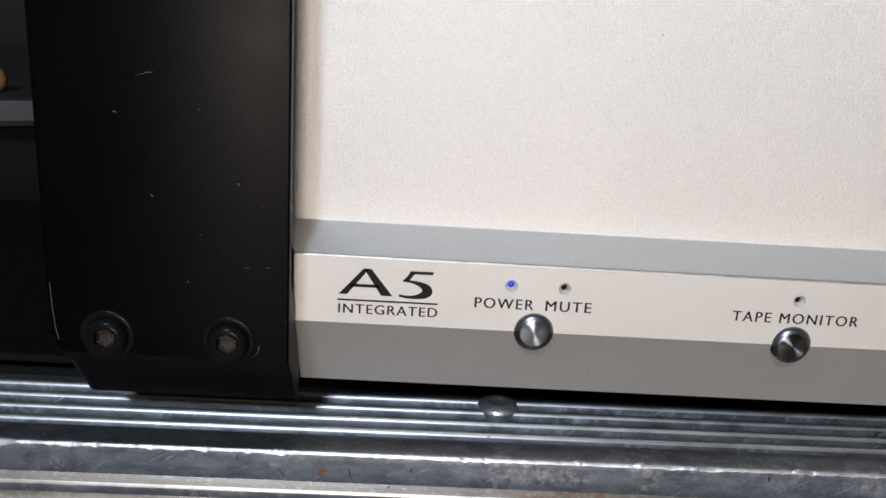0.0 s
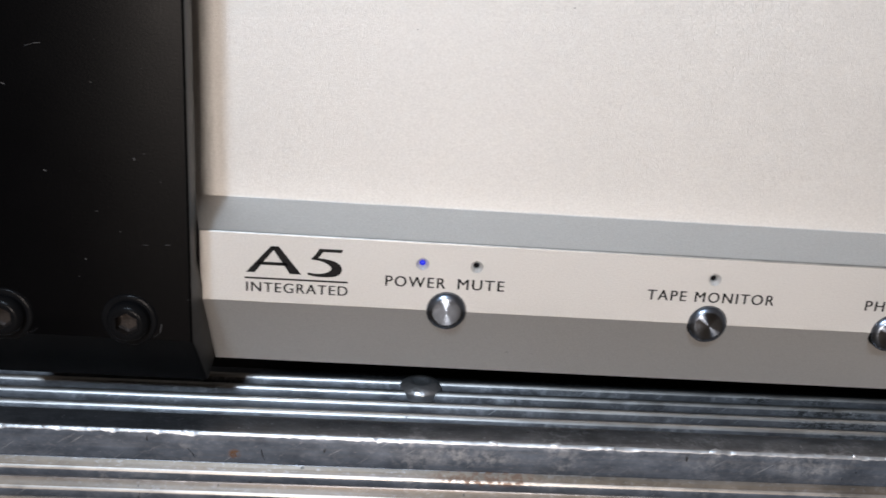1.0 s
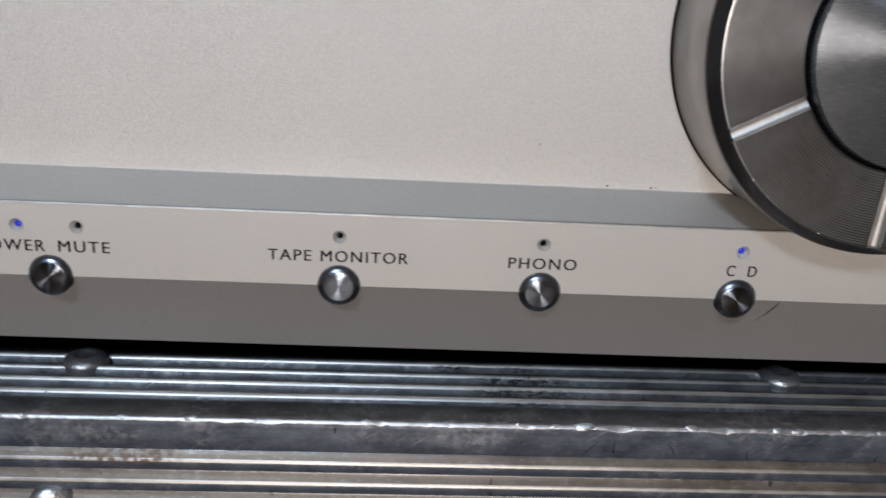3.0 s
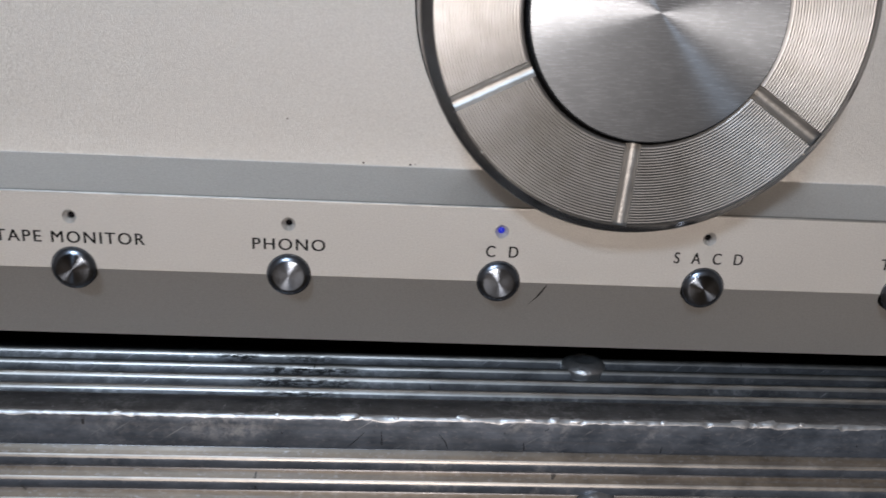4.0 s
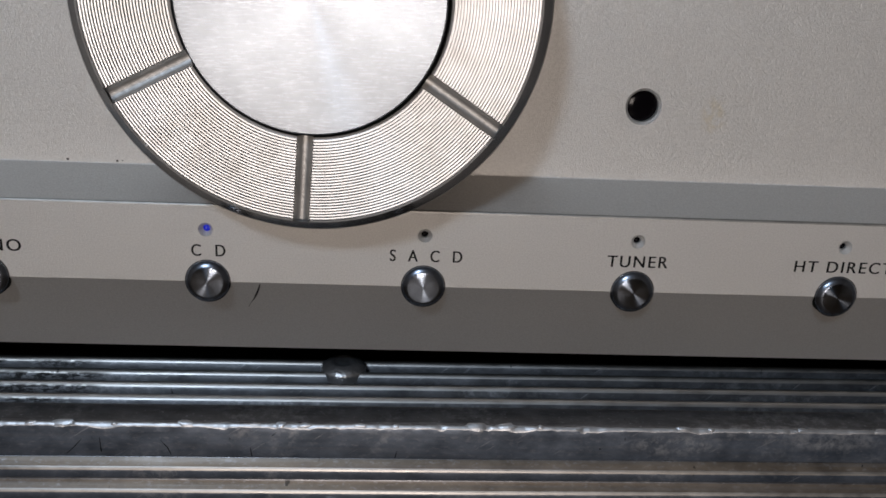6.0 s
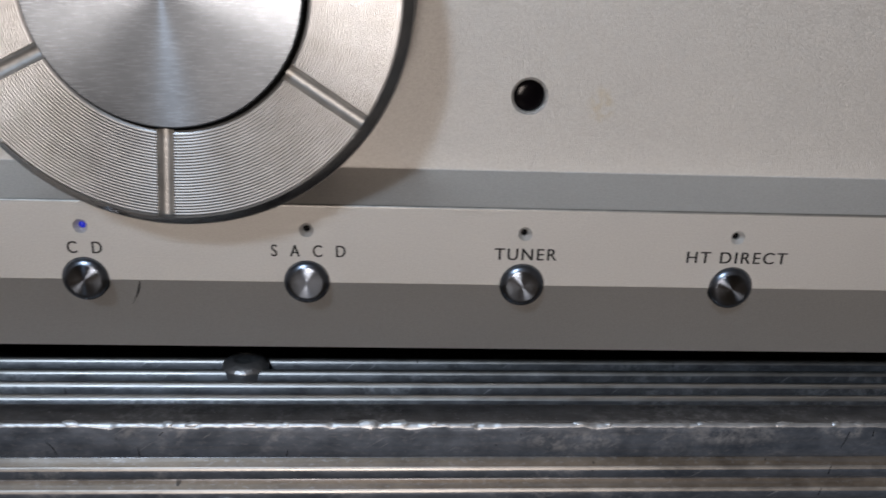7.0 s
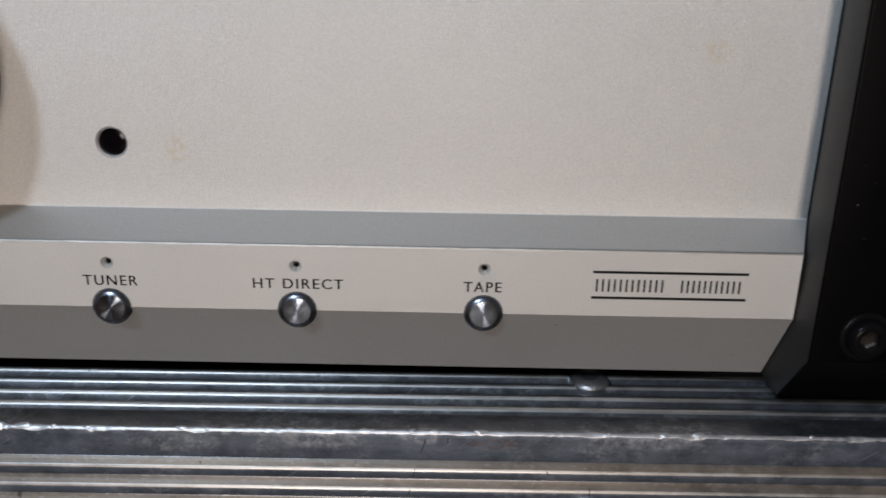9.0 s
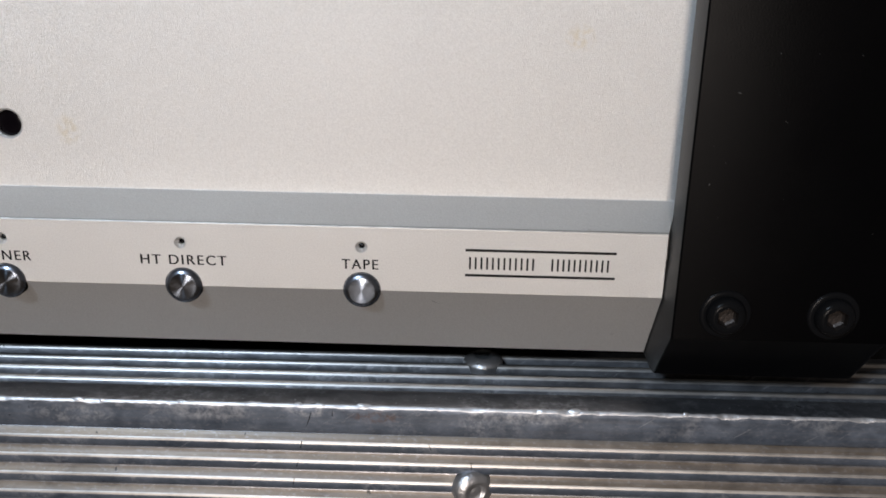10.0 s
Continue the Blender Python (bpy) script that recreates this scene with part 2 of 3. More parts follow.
BOLT = plain("blackened_bolt_steel", (0.006, 0.006, 0.0065), 0.24, 0.0, 0.00005, 1.5)
BOLT.node_tree.nodes["Principled BSDF"].inputs["Specular IOR Level"].default_value = 0.06
SOCKET = plain("worn_socket_steel", (0.06, 0.05, 0.045), 0.42, 0.8, 0.0002, 1.2, 0.6)
LENS = plain("black_filter_glass", (0.004, 0.003, 0.004), 0.12)
LENS.node_tree.nodes["Principled BSDF"].inputs["Specular IOR Level"].default_value = 0.08
BLUE = plain("blue_diode", (0.01, 0.02, 0.3), 0.25)
BLUE.node_tree.nodes["Principled BSDF"].inputs["Emission Color"].default_value = (0.015, 0.03, 1.0, 1)
BLUE.node_tree.nodes["Principled BSDF"].inputs["Emission Strength"].default_value = 0.4
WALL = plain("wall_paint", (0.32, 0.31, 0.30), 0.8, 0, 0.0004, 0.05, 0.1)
# Near-black: the dark of the unlit room is put into this wall's colour
DIM = plain("shade_black_wall", (0.004, 0.004, 0.0045), 0.8, 0, 0.0004, 0.05, 0.2)
# Floor is out of view; its brown is set to warm the panel's raked edge
FLOOR = plain("floor_covering", (0.11, 0.074, 0.042), 0.5, 0, 0.0003, 0.05, 0.5)
# Near-black board: shade under the amplifier is put into its colour
BOARD = plain("shade_black_board", (0.010, 0.009, 0.008), 0.75, 0, 0.0002, 0.3, 0.4)
GREY = plain("grey_plastic", (0.016, 0.016, 0.017), 0.5, 0, 0.0001, 0.5)
TAN = plain("tan_wood", (0.20, 0.13, 0.05), 0.5, 0, 0.0001, 0.5)


# ---- building helpers (millimetres) ----
def part(name, bm, material, parent=None, label="", smooth=False):
    """Links a bmesh, written in millimetres, as one mesh object under parent."""
    bmesh.ops.remove_doubles(bm, verts=bm.verts, dist=1e-4)
    bmesh.ops.recalc_face_normals(bm, faces=bm.faces)
    bmesh.ops.scale(bm, vec=(0.001, 0.001, 0.001), verts=bm.verts)
    mesh = bpy.data.meshes.new(name)
    bm.to_mesh(mesh)
    bm.free()
    mesh.materials.append(material)
    if smooth:
        mesh.shade_smooth()
        if smooth is not True:
            mesh.set_sharp_from_angle(angle=radians(smooth))
    ob = new(name, mesh)
    if parent:
        ob.parent = parent
    return tagged(ob, label)


def at(ob, x, y, z, rx=0.0, rz=0.0):
    ob.matrix_basis = pose(x * 0.001, y * 0.001, z * 0.001, rx, 0, rz)
    return ob


def empty(name, x, y, z):
    ob = new(name)
    ob.empty_display_size = 0.01
    return at(ob, x, y, z)


def block(x0, x1, y0, y1, z0, z1, bevel=0.0, segments=2):
    bm = bmesh.new()
    bmesh.ops.create_cube(bm, size=1)
    for v in bm.verts:
        v.co = ((x0 + x1) / 2 + v.co.x * (x1 - x0), (y0 + y1) / 2 + v.co.y * (y1 - y0), (z0 + z1) / 2 + v.co.z * (z1 - z0))
    if bevel:
        bmesh.ops.bevel(bm, geom=bm.edges, offset=bevel, segments=segments, affect="EDGES", profile=0.5)
    return bm


def face(bm, points):
    return bm.faces.new([bm.verts.new(p) for p in points])


def lathe(profile, segments=64, start=0.0, end=360.0):
    """A section of (radius, height) points turned round z."""
    bm = bmesh.new()
    whole = end - start > 359.9
    angles = [radians(start + (end - start) * k / segments) for k in range(segments if whole else segments + 1)]
    rows = [[bm.verts.new((r * math.cos(a), r * math.sin(a), h)) for r, h in profile] for a in angles]
    pairs = list(zip(rows, rows[1:])) + ([(rows[-1], rows[0])] if whole else [])
    for a, b in pairs:
        for k in range(len(profile) - 1):
            points = [a[k], a[k + 1], b[k + 1], b[k]]
            if profile[k][0] < 1e-6:
                points.pop(3)
            elif profile[k + 1][0] < 1e-6:
                points.pop(2)
            bm.faces.new(points)
    return bm


def holed(bm, x0, x1, z0, z1, y, cx, cz, r, steps=32):
    """A rectangle in the plane y with a round hole."""
    ring, outer = [], []
    for k in range(steps):
        a = 2 * math.pi * k / steps
        c, s = math.cos(a), math.sin(a)
        ring.append((cx + r * c, y, cz + r * s))
        reach = min((x1 - cx) / c if c > 1e-9 else (x0 - cx) / c if c < -1e-9 else 1e9, (z1 - cz) / s if s > 1e-9 else (z0 - cz) / s if s < -1e-9 else 1e9)
        outer.append((cx + reach * c, y, cz + reach * s))
    for k in range(steps):
        m = (k + 1) % steps
        points = [ring[k], outer[k], outer[m], ring[m]]
        a, b = outer[k], outer[m]
        if abs(a[0] - b[0]) > 1e-6 and abs(a[2] - b[2]) > 1e-6:
            corner = (x1 if max(a[0], b[0]) > x1 - 1e-6 else x0, y, z1 if max(a[2], b[2]) > z1 - 1e-6 else z0)
            points.insert(2, corner)
        face(bm, points)


def well(bm, cx, cz, steps, *stations):
    """Rings of (radius, y) joined into the wall of a hole along y."""
    rows = [[(cx + r * math.cos(2 * math.pi * k / steps), y, cz + r * math.sin(2 * math.pi * k / steps)) for k in range(steps)] for r, y in stations]
    for a, b in zip(rows, rows[1:]):
        for k in range(steps):
            m = (k + 1) % steps
            face(bm, [a[k], a[m], b[m], b[k]])


def lettering(name, words, x0, x1, z0, z1, parent, bold=0.0, spacing=1.0, y=-0.03, weight=0.05):
    """Printed words that fill the given box on the strip's face."""
    curve = bpy.data.curves.new(name, "FONT")
    curve.body, curve.size, curve.offset, curve.space_character, curve.resolution_u = words, 1.0, bold, spacing, 6
    curve.extrude = 0.0
    holder = new(name, curve)
    bpy.context.view_layer.update()
    mesh = bpy.data.meshes.new_from_object(holder.evaluated_get(bpy.context.evaluated_depsgraph_get()))
    bpy.data.objects.remove(holder)
    bpy.data.curves.remove(curve)
    xs, ys = [v.co.x for v in mesh.vertices], [v.co.y for v in mesh.vertices]
    for v in mesh.vertices:
        v.co = ((x0 + (v.co.x - min(xs)) / (max(xs) - min(xs)) * (x1 - x0)) * 0.001, y * 0.001,
                (z0 + (v.co.y - min(ys)) / (max(ys) - min(ys)) * (z1 - z0)) * 0.001)
    mesh.materials.clear()
    mesh.materials.append(INK)
    bm = bmesh.new()
    for dx in (-weight, 0.0, weight):
        bm.from_mesh(mesh)
        bm.verts.ensure_lookup_table()
        for v in bm.verts[-len(mesh.vertices):]:
            v.co += Vector((dx, dx * 0.05, 0)) * 0.001
    bm.to_mesh(mesh)
    bm.free()
    ob = new(name, mesh)
    ob.parent = parent
    return ob


def model_name(panel):
    """The large A and 5, drawn as broad-nib strokes: a slanted stem is (x, z, width) at either end, a curve a row of them."""
    x0, z0, y = -167.75, 19.95, -0.04

    def stem(bm, low, high):
        (xa, za, wa), (xb, zb, wb) = low, high
        face(bm, [(x0 + xa, y, z0 + za), (x0 + xa + wa, y, z0 + za), (x0 + xb + wb, y, z0 + zb), (x0 + xb, y, z0 + zb)])

    letter = bmesh.new()
    stem(letter, (0.2, 1.05, 1.5), (4.5, 6.0, 1.0))
    stem(letter, (7.75, 1.05, 2.0), (4.5, 6.0, 1.35))
    stem(letter, (1.95, 2.5, 5.6), (2.4, 3.08, 4.7))
    part("lettering", letter, INK, panel)
    figure = bmesh.new()
    stem(figure, (12.5, 5.4, 4.15), (12.75, 5.98, 4.15))
    stem(figure, (11.4, 3.98, 1.1), (12.6, 5.52, 0.95))
    nib = [(11.45, 4.1, 0.26), (13.0, 3.98, 0.42), (14.4, 3.62, 0.72), (15.45, 3.05, 1.2), (15.85, 2.35, 1.6), (15.4, 1.72, 1.3), (14.4, 1.28, 0.8), (13.1, 1.08, 0.52), (11.6, 1.16, 0.42), (10.3, 1.5, 0.3)]
    smooth = []
    for k in range(len(nib) - 1):
        p = [Vector(nib[min(max(k + d, 0), len(nib) - 1)]) for d in (-1, 0, 1, 2)]
        smooth += [0.5 * (2 * p[1] + (p[2] - p[0]) * u + (2 * p[0] - 5 * p[1] + 4 * p[2] - p[3]) * u * u + (3 * p[1] - p[0] - 3 * p[2] + p[3]) * u ** 3) for u in (0, 0.25, 0.5, 0.75)]
    rows = []
    for a, b in zip(smooth, smooth[1:]):
        side = Vector((b.y - a.y, a.x - b.x)).normalized() * a.z * 0.6
        rows.append(((x0 + a.x + side.x, y, z0 + a.y + side.y), (x0 + a.x - side.x, y, z0 + a.y - side.y)))
    for a, b in zip(rows, rows[1:]):
        face(figure, [a[0], a[1], b[1], b[0]])
    part("lettering", figure, INK, panel)


# ---- room ----
def room():
    tagged(part("floor", block(-2000, 2000, -3200, 900, -800, -760), FLOOR), "unseen floor of a small room, brown to warm its bounced light", "floor", kind="structure")
    tagged(part("ceiling", block(-2000, 2000, -3200, 900, 1740, 1790), WALL), "plain off-white painted ceiling", "ceiling", kind="structure")
    tagged(part("wall_north", block(-2000, 2000, 850, 900, -760, 1740), DIM), "wall behind the bench, coloured near-black for the unlit room", "wall", kind="structure")
    tagged(part("wall_south", block(-2000, 2000, -3250, -3200, -760, 1740), WALL), "plain off-white painted wall", "wall", kind="structure")
    tagged(part("wall_west", block(-2050, -2000, -3200, 850, -760, 1740), WALL), "plain off-white painted side wall", "wall", kind="structure")
    tagged(part("wall_east", block(2000, 2050, -3200, 850, -760, 1740), WALL), "plain off-white painted side wall", "wall", kind="structure")


def bench():
    root = empty("workbench", 0, 200, -760)
    def sub(name, bm, label=""):
        ob = part(name, bm, BOARD, None, label)
        ob.parent, ob.matrix_parent_inverse = root, root.matrix_basis.inverted()
    sub("tabletop", block(-700, 700, 1.0, 600, -45, -12.4))
    for x in (-660, 660):
        for y in (60, 540):
            sub("leg", block(x - 30, x + 30, y - 30, y + 30, -760, -45))
    tagged(root, "wooden bench edged with a ribbed metal profile, near-black for shade under the amplifier", "bench")


def rib_row(start, step, count, height, half):
    """Section heights of rounded ribs along one leg."""
    out = []
    for k in range(count):
        c = start + step * k
        out += [(c - half, 0.0), (c - half * 0.72, height * 0.62), (c - half * 0.35, height * 0.93), (c, height), (c + half * 0.35, height * 0.93),
                (c + half * 0.72, height * 0.62), (c + half, 0.0)]
    return out


def edge_profile():
    """The ribbed aluminium angle along the bench's front edge, with its worn nose."""
    root = tagged(empty("edge_profile", 0, 0, -12.4), "worn ribbed aluminium angle riveted along the bench's front edge", "edge trim")
    top, front, low = -9.2, -2.3, -46.0
    section = [(27.0, top - 2.9), (27.0, top - 1.5)]
    section += [(y, top - 1.5 + h) for y, h in reversed(rib_row(7.0, 4.72, 4, 1.75, 1.05))]
    section += [(5.2, top - 1.5), (4.9, top - 0.4), (4.3, top - 0.08), (3.0, top), (1.0, top + 0.03), (0.0, top), (-0.8, top - 0.01)]
    nose = len(section)
    section += [(front + 0.46, top - 0.02), (front + 0.34, top - 0.09), (front + 0.19, top - 0.29), (front + 0.05, top - 0.52), (front + 0.01, top - 0.66)]
    nose_end = len(section)
    section += [(front, top - 1.62), (front, top - 1.85), (front - 0.02, top - 3.5), (front, top - 5.9), (front + 0.1, top - 6.25), (front + 0.95, top - 6.32), (front + 0.95, top - 6.7)]
    fronts = len(section)
    section += [(front + 0.9 - h, z) for z, h in [(top - 8.75 - 4.4 * k + d, h) for k in range(7) for d, h in
                ((1.9, 0.12), (1.2, 0.52), (0.6, 0.88), (0.32, 1.03), (0.0, 1.12), (-0.4, 1.12), (-1.4, 1.04), (-1.8, 0.8), (-1.98, 0.0))]]
    section += [(front + 0.9, low), (front + 3.2, low), (front + 3.2, top - 2.9)]
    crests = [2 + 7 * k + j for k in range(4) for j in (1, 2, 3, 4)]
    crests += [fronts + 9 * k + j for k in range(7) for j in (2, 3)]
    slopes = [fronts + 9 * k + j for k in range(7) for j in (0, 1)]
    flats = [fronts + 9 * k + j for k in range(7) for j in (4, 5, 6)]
    steps = 1300
    bm = bmesh.new()
    rows = []
    for k in range(steps + 1):
        x = -330 + 660 * k / steps
        row = []
        for j, (y, z) in enumerate(section):
            wobble = noise.noise((x * 0.02, y * 0.3, z * 0.3)) * 0.05
            if nose <= j < nose_end:
                knock = max(0.0, noise.noise((x * 0.16, 3.0, 7.0)) - 0.1) * 1.6 + max(0.0, noise.noise((x * 0.5, 9.0, 1.0)) - 0.2) * 1.4
                worn = 0.85 + min(1.3, knock) + noise.noise((x * 1.1, 2.0, 5.0)) * 0.25
                burr = noise.noise((x * 1.3, j * 0.7, 5.0)) * 0.07 + noise.noise((x * 0.5, j * 1.5, 5.0)) * 0.06
                y, z = front + (y - front) * worn + burr * 0.5, top + (z - top) * worn + burr * 0.5
            elif j == nose - 2:
                y, z = y + noise.noise((x * 0.3, j, 2.0)) * 0.05, z + noise.noise((x * 0.3, j, 8.0)) * 0.05
            row.append(bm.verts.new((x, y + wobble * 0.4, z + wobble)))
        rows.append(row)
    for a, b in zip(rows, rows[1:]):
        for k in range(len(section)):
            m = (k + 1) % len(section)
            bm.faces.new((a[k], a[m], b[m], b[k]))
    # crests carry painted highlights, slopes a tan reflection, front faces a cool one
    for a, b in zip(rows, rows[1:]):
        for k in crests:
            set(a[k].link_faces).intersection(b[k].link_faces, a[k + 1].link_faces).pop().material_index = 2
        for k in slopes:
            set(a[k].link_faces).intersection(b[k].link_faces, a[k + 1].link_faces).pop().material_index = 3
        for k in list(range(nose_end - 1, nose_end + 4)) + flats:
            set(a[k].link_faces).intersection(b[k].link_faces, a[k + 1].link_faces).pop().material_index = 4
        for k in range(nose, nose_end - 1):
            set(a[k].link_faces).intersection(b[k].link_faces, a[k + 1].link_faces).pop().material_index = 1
    bm.faces.new(rows[0])
    bm.faces.new(rows[-1])
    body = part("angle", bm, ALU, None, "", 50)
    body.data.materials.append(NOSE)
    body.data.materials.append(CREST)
    body.data.materials.append(WARM_LIT)
    body.data.materials.append(COOL_LIT)
    body.parent, body.matrix_parent_inverse = root, root.matrix_basis.inverted()
    dome = [(4.3, -1.4), (4.3, 0.0), (4.1, 0.45), (3.5, 1.0), (2.6, 1.4), (1.9, 1.52), (1.6, 1.2), (1.2, 0.95), (0.9, 1.02), (0.0, 1.06)]
    lines = [((-38.2, -12.1), (-39.4, -13.5), (-40.9, -15.0)), ((-35.3, -11.8), (-35.2, -14.5)), ((-25.4, -12.3), (-24.4, -13.6), (-23.8, -15.1)), ((-52.2, -12.3), (-52.1, -12.7)),
             ((-54.6, -13.9), (-54.5, -14.3)), ((-6.5, -10.6), (-7.2, -11.3)), ((-10.8, -13.5), (-10.6, -15.1)), ((13.6, -13.9), (13.3, -15.2)), ((48.1, -12.9), (48.2, -13.3)),
             ((108.8, -10.6), (108.4, -12.2), (107.7, -14.0)), ((113.0, -10.4), (113.0, -11.6)), ((106.7, -17.2), (106.4, -18.9)), ((105.8, -21.8), (105.4, -23.2)),
             ((104.8, -25.9), (104.5, -27.4)), ((131.9, -17.1), (132.5, -18.5)), ((140.5, -21.2), (140.6, -22.9)), ((-164.5, -12.2), (-164.3, -13.4), (-163.9, -14.5)),
             ((-177.9, -12.5), (-177.0, -13.7), (-176.5, -14.6))]
    for points in lines:
        bm = bmesh.new()
        proud = -0.06 if points[0][1] > -16 else -0.26
        for k, ((xa, za), (xb, zb)) in enumerate(zip(points, points[1:])):
            wa, wb = (0.04, 0.10)[k % 2], (0.10, 0.04)[k % 2]
            face(bm, [(xa - wa, front + proud, za), (xa + wa, front + proud, za), (xb + wb, front + proud, zb), (xb - wb, front + proud, zb)])
        mark = part("scratch", bm, INK, None)
        mark.parent, mark.matrix_parent_inverse = root, root.matrix_basis.inverted()
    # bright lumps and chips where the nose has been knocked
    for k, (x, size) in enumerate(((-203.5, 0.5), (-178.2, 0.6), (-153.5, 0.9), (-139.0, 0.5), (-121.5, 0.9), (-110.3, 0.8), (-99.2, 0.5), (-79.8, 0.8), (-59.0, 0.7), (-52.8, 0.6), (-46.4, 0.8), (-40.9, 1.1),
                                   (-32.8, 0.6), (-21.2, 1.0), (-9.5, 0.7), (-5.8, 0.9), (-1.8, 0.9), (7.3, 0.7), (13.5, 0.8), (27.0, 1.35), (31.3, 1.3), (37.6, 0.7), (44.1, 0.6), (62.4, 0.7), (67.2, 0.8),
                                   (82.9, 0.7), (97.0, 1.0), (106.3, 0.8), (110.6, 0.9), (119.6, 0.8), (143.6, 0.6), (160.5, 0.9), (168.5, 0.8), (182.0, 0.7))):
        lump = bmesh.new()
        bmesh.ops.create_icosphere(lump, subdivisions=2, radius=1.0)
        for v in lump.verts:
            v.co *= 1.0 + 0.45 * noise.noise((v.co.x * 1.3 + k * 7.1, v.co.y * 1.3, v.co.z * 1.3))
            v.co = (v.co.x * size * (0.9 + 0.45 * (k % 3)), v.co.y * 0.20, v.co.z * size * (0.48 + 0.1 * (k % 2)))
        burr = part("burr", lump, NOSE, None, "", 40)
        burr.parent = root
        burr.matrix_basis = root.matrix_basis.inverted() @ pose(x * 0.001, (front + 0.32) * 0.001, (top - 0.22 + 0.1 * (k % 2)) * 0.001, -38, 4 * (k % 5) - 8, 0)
    first = part("rivet", lathe(dome, 40), RIVET, None, "domed aluminium rivet", True)
    for x, y, z, rx in ((-135.2, 18.8, -9.2, 0), (3.3, 18.8, -9.2, 0), (142.8, 18.8, -9.2, 0), (-135.0, -2.3, -27.5, 90), (3.4, -2.3, -27.5, 90), (141.2, -2.3, -27.5, 90)):
        ob = first if x == -135.2 else new("rivet", first.data)
        ob.parent = root
        ob.matrix_basis = root.matrix_basis.inverted() @ pose(x * 0.001, y * 0.001, z * 0.001, rx, 0, 20)
        tagged(ob, "domed aluminium rivet")
    # the amplifier does not stand quite parallel to the bench's edge
    root.matrix_basis = pose(0, 0, -0.01195, 0, -0.31, 0)


# ---- the amplifier ----
LEDS = [("off", -85), ("off", -51), ("on", -17), ("off", 17), ("off", 51), ("off", 85), ("off", 119), ("on", -137), ("off", -127.5)]
WIDE, DEEP, TOP = 175.4, 7.5, 112.0
LED_Z = 24.1


def front_panel(root):
    """A thick slab with a sunk upper field, a raised strip for lamps and buttons, and a raked lower edge."""
    bm = bmesh.new()
    w = WIDE
    # raked lower edge, underside
    for (y0, z0), (y1, z1) in (((0, 15.52), (10.5, -0.83)), ((10.5, -0.83), (13.5, -0.83)), ((13.5, -0.83), (13.5, 1.0))):
        face(bm, [(-w, y0, z0), (w, y0, z0), (w, y1, z1), (-w, y1, z1)])
    # strip face in three rows, with countersunk holes for the lamps
    lo, hi = LED_Z - 2, LED_Z + 2
    face(bm, [(-w, 0, 15.52), (w, 0, 15.52), (w, 0, lo), (-w, 0, lo)])
    face(bm, [(-w, 0, hi), (w, 0, hi), (w, 0, 27.88), (-w, 0, 27.88)])
    here = -w
    for _, x in sorted(LEDS, key=lambda led: led[1]):
        face(bm, [(here, 0, lo), (x - 2, 0, lo), (x - 2, 0, hi), (here, 0, hi)])
        holed(bm, x - 2, x + 2, lo, hi, 0, x, LED_Z, 1.15)
        well(bm, x, LED_Z, 32, (1.15, 0), (1.1, 0.05), (0.56, 0.8), (0.54, 2.0))
        here = x + 2
    face(bm, [(here, 0, lo), (w, 0, lo), (w, 0, hi), (here, 0, hi)])
    # rounded edge, then the sloping ledge up to the sunk field, which runs a little under the cheeks
    v = w + 2.8
    edge = [(0, 27.88), (0.035, 28.03), (0.12, 28.17), (0.26, 28.28), (0.45, 28.37), (DEEP - 0.22, 32.17), (DEEP - 0.07, 32.29), (DEEP, 32.45), (DEEP, 32.5)]
    for k, ((y0, z0), (y1, z1)) in enumerate(zip(edge, edge[1:])):
        a, b = w + 2.8 * y0 / DEEP, w + 2.8 * y1 / DEEP
        face(bm, [(-a, y0, z0), (a, y0, z0), (b, y1, z1), (-b, y1, z1)]).material_index = int(k in (0, 1, 2))
    # sunk field with the round window for the remote sensor
    cx, cz, r = 51.4, 44.4, 2.95
    z0, z1, z2, z3 = 32.5, cz - 8, cz + 8, TOP
    face(bm, [(-v, DEEP, z0), (v, DEEP, z0), (v, DEEP, z1), (-v, DEEP, z1)])
    face(bm, [(-v, DEEP, z1), (cx - 8, DEEP, z1), (cx - 8, DEEP, z2), (-v, DEEP, z2)])
    holed(bm, cx - 8, cx + 8, z1, z2, DEEP, cx, cz, r, 48)
    face(bm, [(cx + 8, DEEP, z1), (v, DEEP, z1), (v, DEEP, z2), (cx + 8, DEEP, z2)])
    face(bm, [(-v, DEEP, z2), (v, DEEP, z2), (v, DEEP, z3), (-v, DEEP, z3)])
    well(bm, cx, cz, 48, (r, DEEP), (r - 0.42, DEEP + 0.4), (r - 0.45, DEEP + 0.9), (r - 0.47, DEEP + 3))
    # ends, top and back
    for s in (-w, w):
        e = s + math.copysign(2.8, s)
        face(bm, [(s, 10.5, -0.83), (s, 13.5, -0.83), (e, 13.5, TOP), (e, DEEP, TOP), (e, DEEP, 32.5), (s, 0, 27.88), (s, 0, 15.52)])
    face(bm, [(-v, DEEP, TOP), (v, DEEP, TOP), (v, 13.5, TOP), (-v, 13.5, TOP)])
    face(bm, [(-v, 13.5, 1.0), (v, 13.5, 1.0), (v, 13.5, TOP), (-v, 13.5, TOP)])
    panel = part("front_panel", bm, SILVER, root, "champagne-silver anodised aluminium front")
    panel.data.materials.append(EDGE)
